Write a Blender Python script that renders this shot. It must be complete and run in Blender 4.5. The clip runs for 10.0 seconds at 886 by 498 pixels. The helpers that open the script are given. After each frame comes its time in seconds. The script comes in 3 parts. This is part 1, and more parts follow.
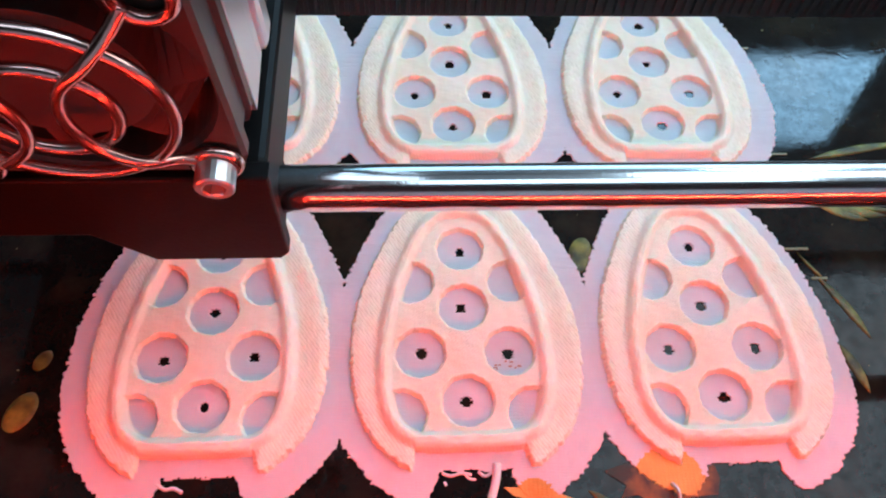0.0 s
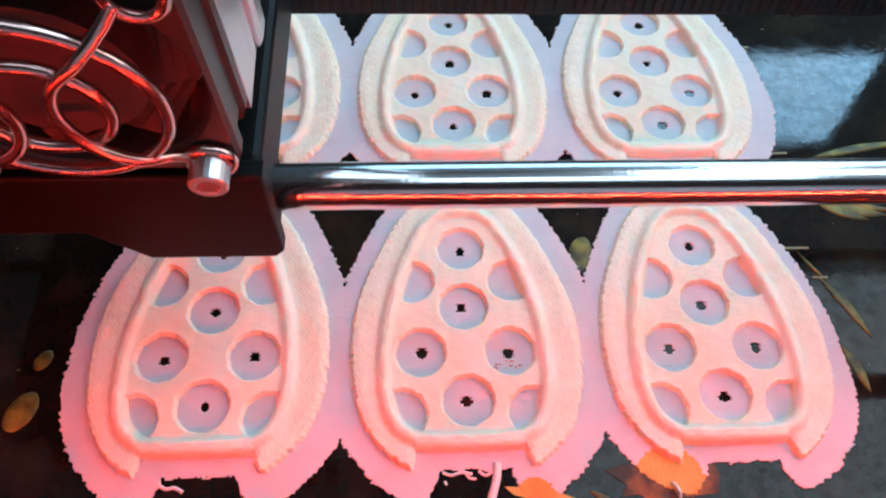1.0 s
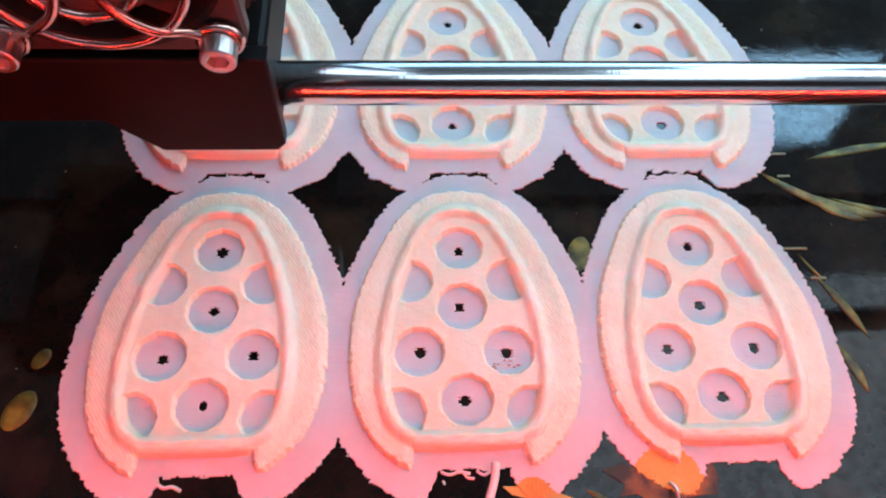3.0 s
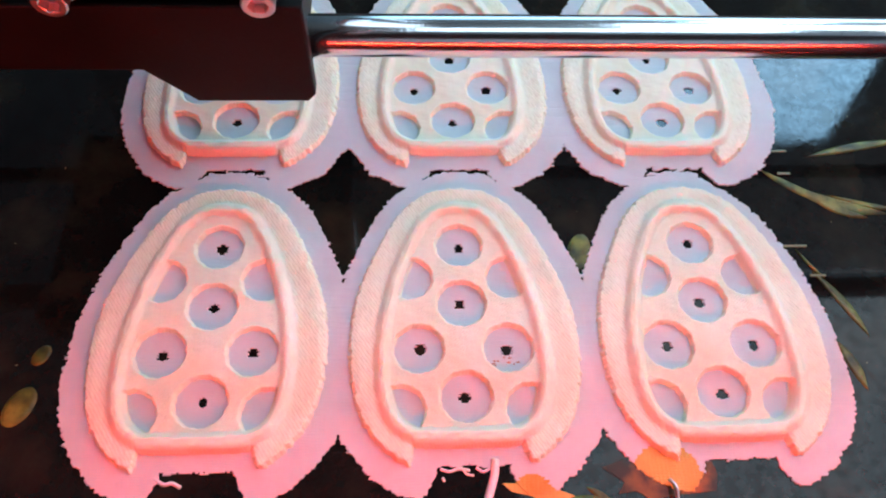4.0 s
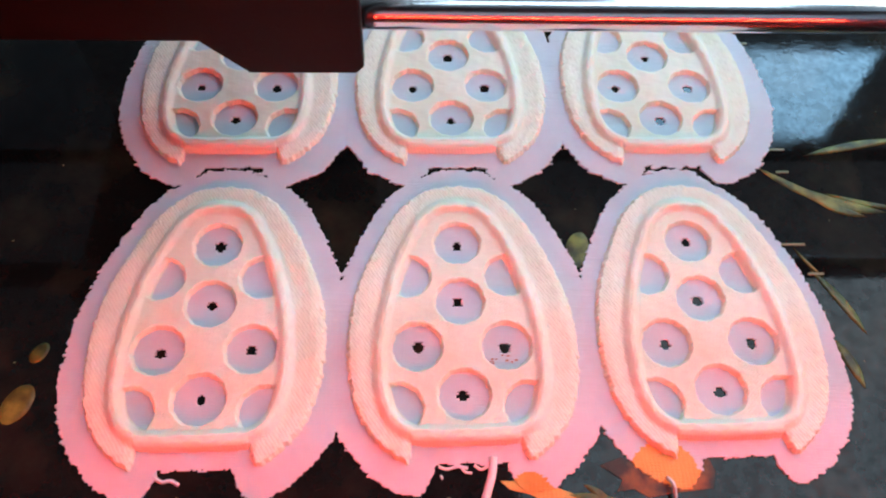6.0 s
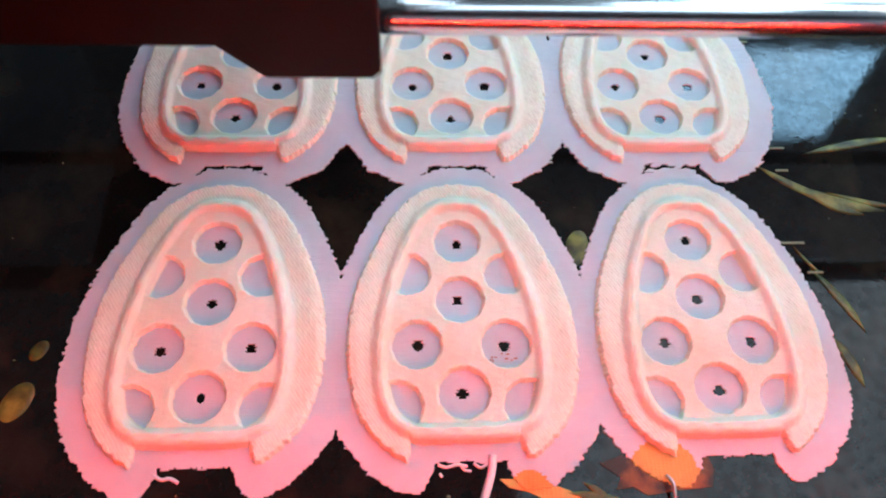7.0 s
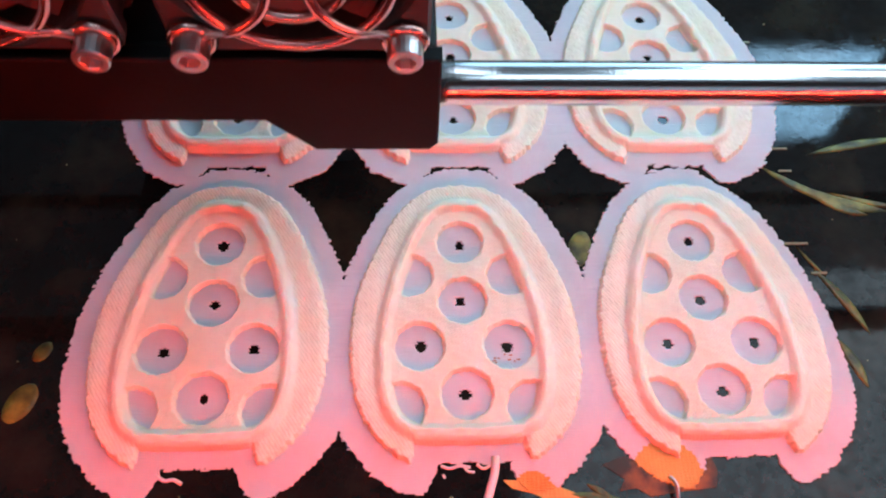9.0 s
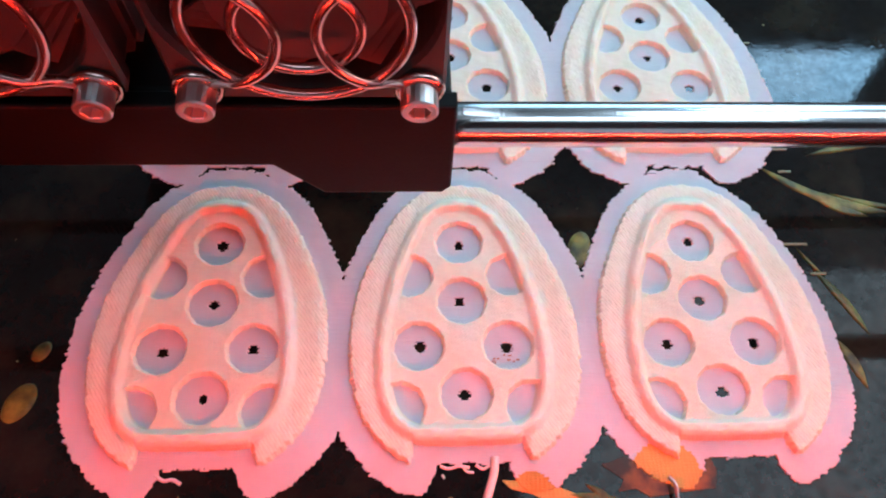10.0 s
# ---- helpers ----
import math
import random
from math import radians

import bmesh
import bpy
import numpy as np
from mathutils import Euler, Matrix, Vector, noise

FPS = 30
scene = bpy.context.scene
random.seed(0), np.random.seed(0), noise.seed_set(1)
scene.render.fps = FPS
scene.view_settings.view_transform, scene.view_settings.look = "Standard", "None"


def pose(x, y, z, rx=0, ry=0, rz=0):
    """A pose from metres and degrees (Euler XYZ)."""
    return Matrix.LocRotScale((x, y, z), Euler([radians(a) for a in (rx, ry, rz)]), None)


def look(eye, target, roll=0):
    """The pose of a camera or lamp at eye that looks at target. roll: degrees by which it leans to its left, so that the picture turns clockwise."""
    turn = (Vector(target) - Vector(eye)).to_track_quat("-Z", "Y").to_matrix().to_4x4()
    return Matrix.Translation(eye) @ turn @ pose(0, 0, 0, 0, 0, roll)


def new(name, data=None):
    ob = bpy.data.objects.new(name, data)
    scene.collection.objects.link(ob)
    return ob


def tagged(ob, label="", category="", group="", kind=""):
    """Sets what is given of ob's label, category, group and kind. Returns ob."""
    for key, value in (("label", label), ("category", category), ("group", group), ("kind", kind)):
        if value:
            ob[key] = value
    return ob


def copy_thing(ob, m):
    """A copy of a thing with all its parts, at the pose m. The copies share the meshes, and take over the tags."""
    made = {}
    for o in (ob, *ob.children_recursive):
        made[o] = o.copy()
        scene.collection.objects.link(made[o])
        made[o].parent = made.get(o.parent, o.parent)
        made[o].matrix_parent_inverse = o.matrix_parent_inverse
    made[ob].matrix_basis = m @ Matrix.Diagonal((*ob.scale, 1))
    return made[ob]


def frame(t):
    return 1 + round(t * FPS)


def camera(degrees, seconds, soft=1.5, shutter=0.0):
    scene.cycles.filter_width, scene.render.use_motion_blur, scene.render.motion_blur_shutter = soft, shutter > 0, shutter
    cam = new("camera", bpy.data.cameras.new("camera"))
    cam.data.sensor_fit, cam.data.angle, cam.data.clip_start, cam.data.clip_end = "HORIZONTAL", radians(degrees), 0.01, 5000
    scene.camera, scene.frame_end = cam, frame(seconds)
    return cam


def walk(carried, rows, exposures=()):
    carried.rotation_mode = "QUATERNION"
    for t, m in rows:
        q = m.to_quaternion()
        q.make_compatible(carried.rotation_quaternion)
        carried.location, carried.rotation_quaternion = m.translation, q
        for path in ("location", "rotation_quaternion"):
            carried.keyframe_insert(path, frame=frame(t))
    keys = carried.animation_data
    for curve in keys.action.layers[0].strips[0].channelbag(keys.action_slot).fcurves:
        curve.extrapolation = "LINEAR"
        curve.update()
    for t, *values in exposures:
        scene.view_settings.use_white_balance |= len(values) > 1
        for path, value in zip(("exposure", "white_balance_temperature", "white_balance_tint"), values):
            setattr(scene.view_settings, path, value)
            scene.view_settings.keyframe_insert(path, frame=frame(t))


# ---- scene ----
cam = camera(61.3, 10.0, soft=2.0, shutter=0.4)

EYE = (-0.01303, -0.07393, 0.15805)
# seconds, tilt up from straight down, roll, turn (degrees)
CAMERA_ROWS = (
    (0.0, 29.826, 4.312, -5.783), (0.5, 29.762, 4.365, -5.829), (1.0, 29.779, 4.237, -5.744),
    (1.5, 29.766, 4.274, -5.747), (2.0, 29.837, 4.304, -5.812), (2.5, 29.839, 4.480, -5.929),
    (4.0, 29.532, 4.669, -5.997), (4.5, 29.646, 4.741, -6.118), (5.0, 29.632, 4.808, -6.138),
    (5.5, 29.516, 4.896, -6.195), (7.0, 29.245, 5.123, -6.357), (7.5, 29.406, 4.836, -6.078),
    (8.0, 29.374, 4.739, -5.949), (8.5, 29.311, 4.865, -6.067), (9.0, 29.303, 4.668, -5.906),
    (9.5, 29.325, 4.731, -5.933), (10.0, 29.327, 4.803, -5.987))


def aim(tilt, roll, turn):
    return (Matrix.Translation(EYE) @ Matrix.Rotation(radians(turn), 4, "Z")
            @ Matrix.Rotation(radians(tilt), 4, "X") @ Matrix.Rotation(radians(roll), 4, "Z"))


walk(cam, [(t, aim(a, b, c)) for t, a, b, c in CAMERA_ROWS])

# ---- world and lights ----
MM = 0.001
world = bpy.data.worlds.new("room_air")
scene.world = world
world.use_nodes = True
sky = world.node_tree.nodes.new("ShaderNodeTexSky")
sky.sky_type, sky.sun_disc = "NISHITA", False
sky.sun_elevation, sky.sun_rotation = radians(35), radians(40)
world.node_tree.links.new(sky.outputs[0], world.node_tree.nodes["Background"].inputs[0])
world.node_tree.nodes["Background"].inputs[1].default_value = 0.08


def area_lamp(name, eye, target, sx, sy, watts, colour):
    data = bpy.data.lights.new(name, "AREA")
    data.shape, data.size, data.size_y, data.energy, data.color = "RECTANGLE", sx, sy, watts, colour
    ob = new(name, data)
    ob.matrix_world = look(eye, target)
    return ob


# daylight in the opening of the window behind the printer
area_lamp("window_daylight", (0.68, 0.89, 0.96), (0.68, 0.0, 0.90), 0.40, 0.24, 7.0, (0.34, 0.68, 1.0))
# added wide low fill from the north, brightens the rod's upper side
area_lamp("north_fill_light", (0.35, 0.885, 0.45), (0.35, 0.0, 0.45), 1.7, 0.46, 5.0, (0.38, 0.77, 1.0))
# the large window in the east wall
area_lamp("east_window_daylight", (1.55, 0.38, 0.95), (0.0, 0.38, 0.95), 1.0, 1.2, 8.0, (1.0, 0.95, 0.82))
# two added overhead fills, the second also greys the plate's east side
area_lamp("overhead_fill_light", (0.1, -0.32, 1.74), (0.1, -0.32, 0.0), 2.0, 0.5, 9.0, (0.64, 0.86, 1.0))
area_lamp("overhead_fill_light", (0.92, 0.50, 1.74), (0.92, 0.50, 0.0), 1.3, 0.9, 16.0, (0.64, 0.86, 1.0))


# ---- materials ----
def material(name, base, rough=0.5, metal=0.0, spec=0.5, coat=0.0):
    m = bpy.data.materials.new(name)
    m.use_nodes = True
    b = m.node_tree.nodes["Principled BSDF"]
    b.inputs["Base Color"].default_value = (*base, 1)
    b.inputs["Roughness"].default_value = rough
    b.inputs["Metallic"].default_value = metal
    b.inputs["Specular IOR Level"].default_value = spec
    b.inputs["Coat Weight"].default_value = coat
    return m, m.node_tree.nodes, m.node_tree.links, b


def coords(n, l, scale=(1, 1, 1), turn=0.0):
    c, mp = n.new("ShaderNodeTexCoord"), n.new("ShaderNodeMapping")
    mp.inputs["Scale"].default_value = scale
    mp.inputs["Rotation"].default_value = (0, 0, turn)
    l.new(c.outputs["Object"], mp.inputs["Vector"])
    return mp.outputs["Vector"]


def noise_tex(n, l, vec, scale, detail=3.0, rough=0.5):
    t = n.new("ShaderNodeTexNoise")
    t.inputs["Scale"].default_value, t.inputs["Detail"].default_value = scale, detail
    t.inputs["Roughness"].default_value = rough
    l.new(vec, t.inputs["Vector"])
    return t.outputs["Fac"]


def ramp(n, l, fac, *stops):
    r = n.new("ShaderNodeValToRGB")
    while len(r.color_ramp.elements) < len(stops):
        r.color_ramp.elements.new(0.5)
    for e, (at, col) in zip(r.color_ramp.elements, stops):
        e.position, e.color = at, (*col, 1)
    l.new(fac, r.inputs["Fac"])
    return r.outputs["Color"]


def bump(n, l, b, *layers):
    last = None
    for height, strength, dist in layers:
        k = n.new("ShaderNodeBump")
        k.inputs["Strength"].default_value, k.inputs["Distance"].default_value = strength, dist
        l.new(height, k.inputs["Height"])
        if last is not None:
            l.new(last, k.inputs["Normal"])
        last = k.outputs["Normal"]
    l.new(last, b.inputs["Normal"])


def wave(n, l, vec, scale, distort=1.0):
    w = n.new("ShaderNodeTexWave")
    w.inputs["Scale"].default_value, w.inputs["Distortion"].default_value = scale, distort
    w.inputs["Detail"].default_value, w.inputs["Detail Scale"].default_value = 2.0, 1.5
    l.new(vec, w.inputs["Vector"])
    return w.outputs["Fac"]


def filament(name, base, dark, turn, pitch, strength):
    m, n, l, b = material(name, base, 0.42, spec=0.45)
    v = coords(n, l)
    col = ramp(n, l, noise_tex(n, l, v, 90, 4), (0.3, dark), (0.62, base))
    l.new(col, b.inputs["Base Color"])
    b.inputs["Subsurface Weight"].default_value = 0.55
    b.inputs["Subsurface Radius"].default_value = (1.0, 0.6, 0.35)
    b.inputs["Subsurface Scale"].default_value = 0.0018
    w = wave(n, l, coords(n, l, (1, 1, 1), turn), 0.314 / pitch, 3.0)
    bump(n, l, b, (noise_tex(n, l, v, 420, 3), 0.42, 0.0003), (noise_tex(n, l, v, 140, 2), 0.24, 0.0006), (w, strength, 0.00025))
    return m


WHITE = (0.82, 0.785, 0.665)
M_PLATE = filament("white_filament_diagonal_lines", WHITE, (0.77, 0.710, 0.565), 0.785, 0.00060, 0.26)
M_BAND = filament("white_filament_band", WHITE, (0.77, 0.710, 0.565), -0.6, 0.00070, 0.20)
M_RIDGE = filament("white_filament_ridge", (0.84, 0.80, 0.69), (0.79, 0.73, 0.59), 0.3, 0.0008, 0.10)
M_RAFT = filament("white_filament_raft", (0.76, 0.735, 0.765), (0.685, 0.66, 0.69), 0.0, 0.0009, 0.02)
M_AMBER = filament("amber_soaked_filament", (0.80, 0.46, 0.10), (0.66, 0.27, 0.035), 0.0, 0.0009, 0.15)

M_PLASTIC, n, l, b = material("black_plastic", (0.010, 0.0095, 0.010), 0.42, spec=0.11)
v = coords(n, l)
l.new(ramp(n, l, noise_tex(n, l, v, 60, 4), (0.3, (0.004, 0.0038, 0.004)), (0.7, (0.008, 0.0075, 0.008))), b.inputs["Base Color"])
bump(n, l, b, (noise_tex(n, l, v, 1500, 2), 0.15, 0.0002))
M_ROTOR, n, l, b = material("dark_rotor_plastic", (0.075, 0.050, 0.048), 0.5, spec=0.25)
bump(n, l, b, (noise_tex(n, l, coords(n, l), 900, 2), 0.1, 0.0002))
M_FAN, n, l, b = material("black_fan_plastic", (0.036, 0.032, 0.033), 0.40, spec=0.4)
bump(n, l, b, (noise_tex(n, l, coords(n, l), 900, 2), 0.1, 0.0002))
M_STEEL, n, l, b = material("polished_rod_steel", (0.84, 0.86, 0.89), 0.15, metal=1.0)
v = coords(n, l, (0.25, 60, 60))
r = n.new("ShaderNodeMapRange")
l.new(noise_tex(n, l, v, 40, 4), r.inputs["Value"])
r.inputs["To Min"].default_value, r.inputs["To Max"].default_value = 0.11, 0.22
l.new(r.outputs[0], b.inputs["Roughness"])
bump(n, l, b, (noise_tex(n, l, coords(n, l, (6, 1, 1)), 160, 4), 0.10, 0.0003))
# the red tint stands in for diode light reflected in the chrome
M_WIRE, n, l, b = material("chromed_wire", (0.72, 0.50, 0.47), 0.20, metal=1.0)
bump(n, l, b, (noise_tex(n, l, coords(n, l), 500, 3), 0.12, 0.0003))
M_SCREW, n, l, b = material("zinc_screw", (0.74, 0.72, 0.73), 0.34, metal=1.0, coat=0.6)
b.inputs["Coat Roughness"].default_value = 0.08
bump(n, l, b, (noise_tex(n, l, coords(n, l), 900, 3), 0.1, 0.0003))
M_ALU, n, l, b = material("brushed_aluminium", (0.80, 0.79, 0.83), 0.36, metal=1.0)
bump(n, l, b, (noise_tex(n, l, coords(n, l, (1, 1, 0.03)), 1800, 2), 0.2, 0.0003))
M_BELT, n, l, b = material("black_rubber_belt", (0.028, 0.026, 0.03), 0.6, spec=0.4)
bump(n, l, b, (noise_tex(n, l, coords(n, l), 900, 3), 0.25, 0.0003))

# dark glossy build plate with smears, dust and scratches
M_BED, n, l, b = material("dark_build_plate", (0.012, 0.012, 0.013), 0.12, spec=0.6)
v = coords(n, l)
l.new(ramp(n, l, noise_tex(n, l, v, 34, 6, 0.62), (0.36, (0.003, 0.003, 0.003)), (0.50, (0.006, 0.0057, 0.005)), (0.64, (0.016, 0.015, 0.010)), (0.72, (0.006, 0.006, 0.005))), b.inputs["Base Color"])
l.new(ramp(n, l, noise_tex(n, l, v, 130, 8, 0.75), (0.40, (0.025, 0.025, 0.025)), (0.60, (0.07, 0.07, 0.07)), (0.70, (0.16, 0.16, 0.16))), b.inputs["Roughness"])
l.new(ramp(n, l, noise_tex(n, l, v, 320, 7, 0.75), (0.36, (0.24, 0.24, 0.24)), (0.62, (0.13, 0.13, 0.13))), b.inputs["Specular IOR Level"])
bump(n, l, b, (noise_tex(n, l, v, 700, 4), 0.04, 0.0002))
M_BUBBLE, n, l, b = material("olive_glue_film", (0.10, 0.10, 0.03), 0.38, spec=0.35)
l.new(ramp(n, l, noise_tex(n, l, coords(n, l), 160, 4), (0.36, (0.024, 0.028, 0.006)), (0.50, (0.080, 0.090, 0.014)), (0.66, (0.20, 0.21, 0.035))), b.inputs["Base Color"])
bump(n, l, b, (noise_tex(n, l, coords(n, l), 300, 3), 0.3, 0.0006))
M_DUST, *_ = material("pale_glue_crumb", (0.15, 0.145, 0.06), 0.4)
M_SCORCH, *_ = material("scorched_filament", (0.55, 0.24, 0.16), 0.5)
M_AMBERTAPE, n, l, b = material("amber_polyimide_tape", (0.42, 0.13, 0.012), 0.32, spec=0.2)
l.new(ramp(n, l, noise_tex(n, l, coords(n, l), 120, 4), (0.40, (0.03, 0.014, 0.006)), (0.6, (0.22, 0.085, 0.012))), b.inputs["Base Color"])
M_FRAME, n, l, b = material("matt_black_printer_panel", (0.030, 0.028, 0.030), 0.55)
bump(n, l, b, (noise_tex(n, l, coords(n, l), 300, 3), 0.1, 0.0005))
M_WALL, n, l, b = material("grey_room_paint", (0.50, 0.50, 0.52), 0.8)
bump(n, l, b, (noise_tex(n, l, coords(n, l), 60, 4), 0.15, 0.002))
M_NORTH, n, l, b = material("dark_grey_room_paint", (0.22, 0.23, 0.25), 0.8)
bump(n, l, b, (noise_tex(n, l, coords(n, l), 60, 4), 0.15, 0.002))
M_TABLE, n, l, b = material("grey_brown_bench", (0.20, 0.16, 0.12), 0.5)
l.new(ramp(n, l, noise_tex(n, l, coords(n, l, (2, 30, 1)), 6, 5), (0.3, (0.14, 0.10, 0.07)), (0.7, (0.26, 0.20, 0.14))), b.inputs["Base Color"])
M_LED = bpy.data.materials.new("red_diode")
M_LED.use_nodes = True
e = M_LED.node_tree.nodes["Principled BSDF"]
e.inputs["Base Color"].default_value = (0.8, 0.1, 0.05, 1)
e.inputs["Emission Color"].default_value = (1.0, 0.030, 0.012, 1)
e.inputs["Emission Strength"].default_value = 280.0


# ---- building helpers ----
def obj(name, bm, mat, parent=None, label="", smooth=False):
    me = bpy.data.meshes.new(name)
    bm.to_mesh(me)
    bm.free()
    return finish(name, me, mat, parent, label, smooth)


def finish(name, me, mat, parent=None, label="", smooth=False):
    me.materials.append(mat)
    if smooth:
        me.polygons.foreach_set("use_smooth", [True] * len(me.polygons))
    ob = new(name, me)
    if parent is not None:
        ob.parent = parent
    if label:
        tagged(ob, label)
    return ob


def part(name, bm, mat, parent, label="", smooth=False):
    return obj(name, bm, mat, parent, label, smooth)


def box(bm, x0, x1, y0, y1, z0, z1, bev=0.0):
    r = bmesh.ops.create_cube(bm, size=1.0, matrix=Matrix.Translation(((x0 + x1) / 2, (y0 + y1) / 2, (z0 + z1) / 2))
                              @ Matrix.Diagonal((x1 - x0, y1 - y0, z1 - z0, 1)))
    if bev:
        vs = set(r["verts"])
        es = [e for e in bm.edges if e.verts[0] in vs and e.verts[1] in vs]
        bmesh.ops.bevel(bm, geom=es, offset=bev, segments=2, affect="EDGES", profile=0.5)


def prism(bm, pts, axis, a, c, bev=0.0):
    """A prism: the outline pts drawn across the axis, from a to c along it."""
    def at(p, d):
        return (d, p[0], p[1]) if axis == 0 else (p[0], d, p[1]) if axis == 1 else (p[0], p[1], d)
    lo = [bm.verts.new(at(p, a)) for p in pts]
    hi = [bm.verts.new(at(p, c)) for p in pts]
    faces = [bm.faces.new(lo[::-1]), bm.faces.new(hi)]
    for i in range(len(pts)):
        j = (i + 1) % len(pts)
        faces.append(bm.faces.new((lo[i], lo[j], hi[j], hi[i])))
    bmesh.ops.recalc_face_normals(bm, faces=faces)
    if bev:
        es = {e for f in faces[:2] for e in f.edges}
        bmesh.ops.bevel(bm, geom=list(es), offset=bev, segments=2, affect="EDGES", profile=0.5)


def tube(bm, pts, radius, closed=False, sides=10):
    """A round bar along the points."""
    pts = [Vector(p) for p in pts]
    k = len(pts)
    rings, ref = [], None
    for i, p in enumerate(pts):
        a = pts[(i - 1) % k] if closed or i else p
        c = pts[(i + 1) % k] if closed or i < k - 1 else p
        d = (c - a).normalized()
        if ref is None:
            ref = d.orthogonal().normalized()
        ref = (ref - d * ref.dot(d)).normalized()
        side = d.cross(ref)
        rings.append([bm.verts.new(p + radius * (math.cos(2 * math.pi * j / sides) * ref + math.sin(2 * math.pi * j / sides) * side))
                      for j in range(sides)])
    for i in range(k if closed else k - 1):
        r0, r1 = rings[i], rings[(i + 1) % k]
        shift = 0
        if closed and i == k - 1:
            shift = min(range(sides), key=lambda s: (r1[s].co - r0[0].co).length)
        for j in range(sides):
            bm.faces.new((r0[j], r0[(j + 1) % sides], r1[(j + 1 + shift) % sides], r1[(j + shift) % sides]))
    if not closed:
        bm.faces.new(rings[0][::-1])
        bm.faces.new(rings[-1])


def curve(ctrl, closed=False, steps=10):
    """A smooth line through the control points."""
    out, k = [], len(ctrl)
    ctrl = [Vector(c) for c in ctrl]
    for i in range(k if closed else k - 1):
        if closed:
            a, p, q, z = (ctrl[(i + d) % k] for d in (-1, 0, 1, 2))
        else:
            p, q = ctrl[i], ctrl[i + 1]
            a = ctrl[i - 1] if i else 2 * p - q
            z = ctrl[i + 2] if i + 2 < k else 2 * q - p
        for s in range(steps):
            t = s / steps
            out.append(0.5 * (2 * p + (q - a) * t + (2 * a - 5 * p + 4 * q - z) * t * t + (3 * p - a - 3 * q + z) * t ** 3))
    if not closed:
        out.append(ctrl[-1])
    return out


# ---- the room and the printer's housing ----
BED_Z = -0.0005


def structure(name, x0, x1, y0, y1, z0, z1, mat, label, bev=0.0):
    bm = bmesh.new()
    box(bm, x0, x1, y0, y1, z0, z1, bev)
    return tagged(obj(name, bm, mat), label, kind="structure")


def room():
    structure("floor", -1.6, 1.6, -1.6, 1.1, -0.95, -0.90, M_TABLE, "plain brown floor of the workroom")
    structure("ceiling", -1.6, 1.6, -1.6, 1.1, 1.75, 1.80, M_WALL, "plain grey painted ceiling")
    structure("wall_west", -1.65, -1.6, -1.6, 1.1, -0.9, 1.75, M_WALL, "plain grey painted wall")
    bm = bmesh.new()
    box(bm, 1.6, 1.65, -1.6, -0.12, -0.9, 1.75)
    box(bm, 1.6, 1.65, 0.88, 1.1, -0.9, 1.75)
    box(bm, 1.6, 1.65, -0.12, 0.88, -0.9, 0.35)
    box(bm, 1.6, 1.65, -0.12, 0.88, 1.55, 1.75)
    tagged(obj("wall_east", bm, M_WALL), "grey painted wall with a large window opening", kind="structure")
    structure("wall_south", -1.6, 1.6, -1.65, -1.6, -0.9, 1.75, M_WALL, "plain grey painted wall")
    # north wall with a window opening
    bm = bmesh.new()
    box(bm, -1.6, 0.48, 0.90, 1.0, 0.68, 1.75)
    box(bm, 0.88, 1.6, 0.90, 1.0, 0.68, 1.75)
    box(bm, 0.48, 0.88, 0.90, 1.0, 0.68, 0.84)
    box(bm, 0.48, 0.88, 0.90, 1.0, 1.08, 1.75)
    # lower opening, added around the north fill light
    box(bm, -1.6, -0.5, 0.90, 1.0, -0.9, 0.68)
    box(bm, 1.2, 1.6, 0.90, 1.0, -0.9, 0.68)
    box(bm, -0.5, 1.2, 0.90, 1.0, -0.9, 0.22)
    tagged(obj("wall_north", bm, M_NORTH), "dark grey painted wall with a window opening and an added lower opening", kind="structure")
    structure("bench", -0.7, 0.7, -0.5, 0.5, -0.24, -0.20, M_TABLE, "grey-brown workbench under the printer")


def housing():
    p = tagged(new("printer_housing"), "matt black open-topped desktop printer housing", "printer frame")
    for name, dims in (("side_panel", (-0.185, -0.178, -0.182, 0.21, -0.20, 0.40)),
                       ("side_panel", (0.30, 0.307, -0.182, 0.21, -0.20, 0.02)),
                       ("back_panel", (-0.178, 0.30, 0.20, 0.207, -0.20, 0.02)),
                       ("front_panel", (-0.178, 0.30, -0.182, -0.175, -0.20, 0.06)),
                       ("bottom_panel", (-0.178, 0.30, -0.175, 0.20, -0.20, -0.193)),
                       ("front_bar", (-0.178, 0.30, -0.113, -0.0930, 0.046, 0.072)),
                       # unseen plate, added to shade the bed's front from the overhead light
                       ("front_shade_plate", (-0.178, 0.30, -0.182, -0.046, 0.172, 0.178))):
        bm = bmesh.new()
        box(bm, *dims, 0.001)
        part(name, bm, M_FRAME, p)
    strip = bmesh.new()
    box(strip, -0.178, 0.178, -0.004, 0.004, 0.0003, 0.0015)
    tilt = pose(0, -0.089, 0.053, 52)
    part("light_strip", strip, M_FRAME, p, "flexible strip of red diodes").matrix_local = tilt
    bm = bmesh.new()
    box(bm, -0.0013, 0.0013, -0.0013, 0.0013, -0.0005, 0.0002, 0.0001)
    first = part("diode", bm, M_LED, p, "glowing red diode")
    for i in range(52):
        d = first if i == 0 else new("diode", first.data)
        d.parent = p
        d.matrix_local = tilt @ Matrix.Translation((-0.1709 + i * 0.0067, 0, 0))


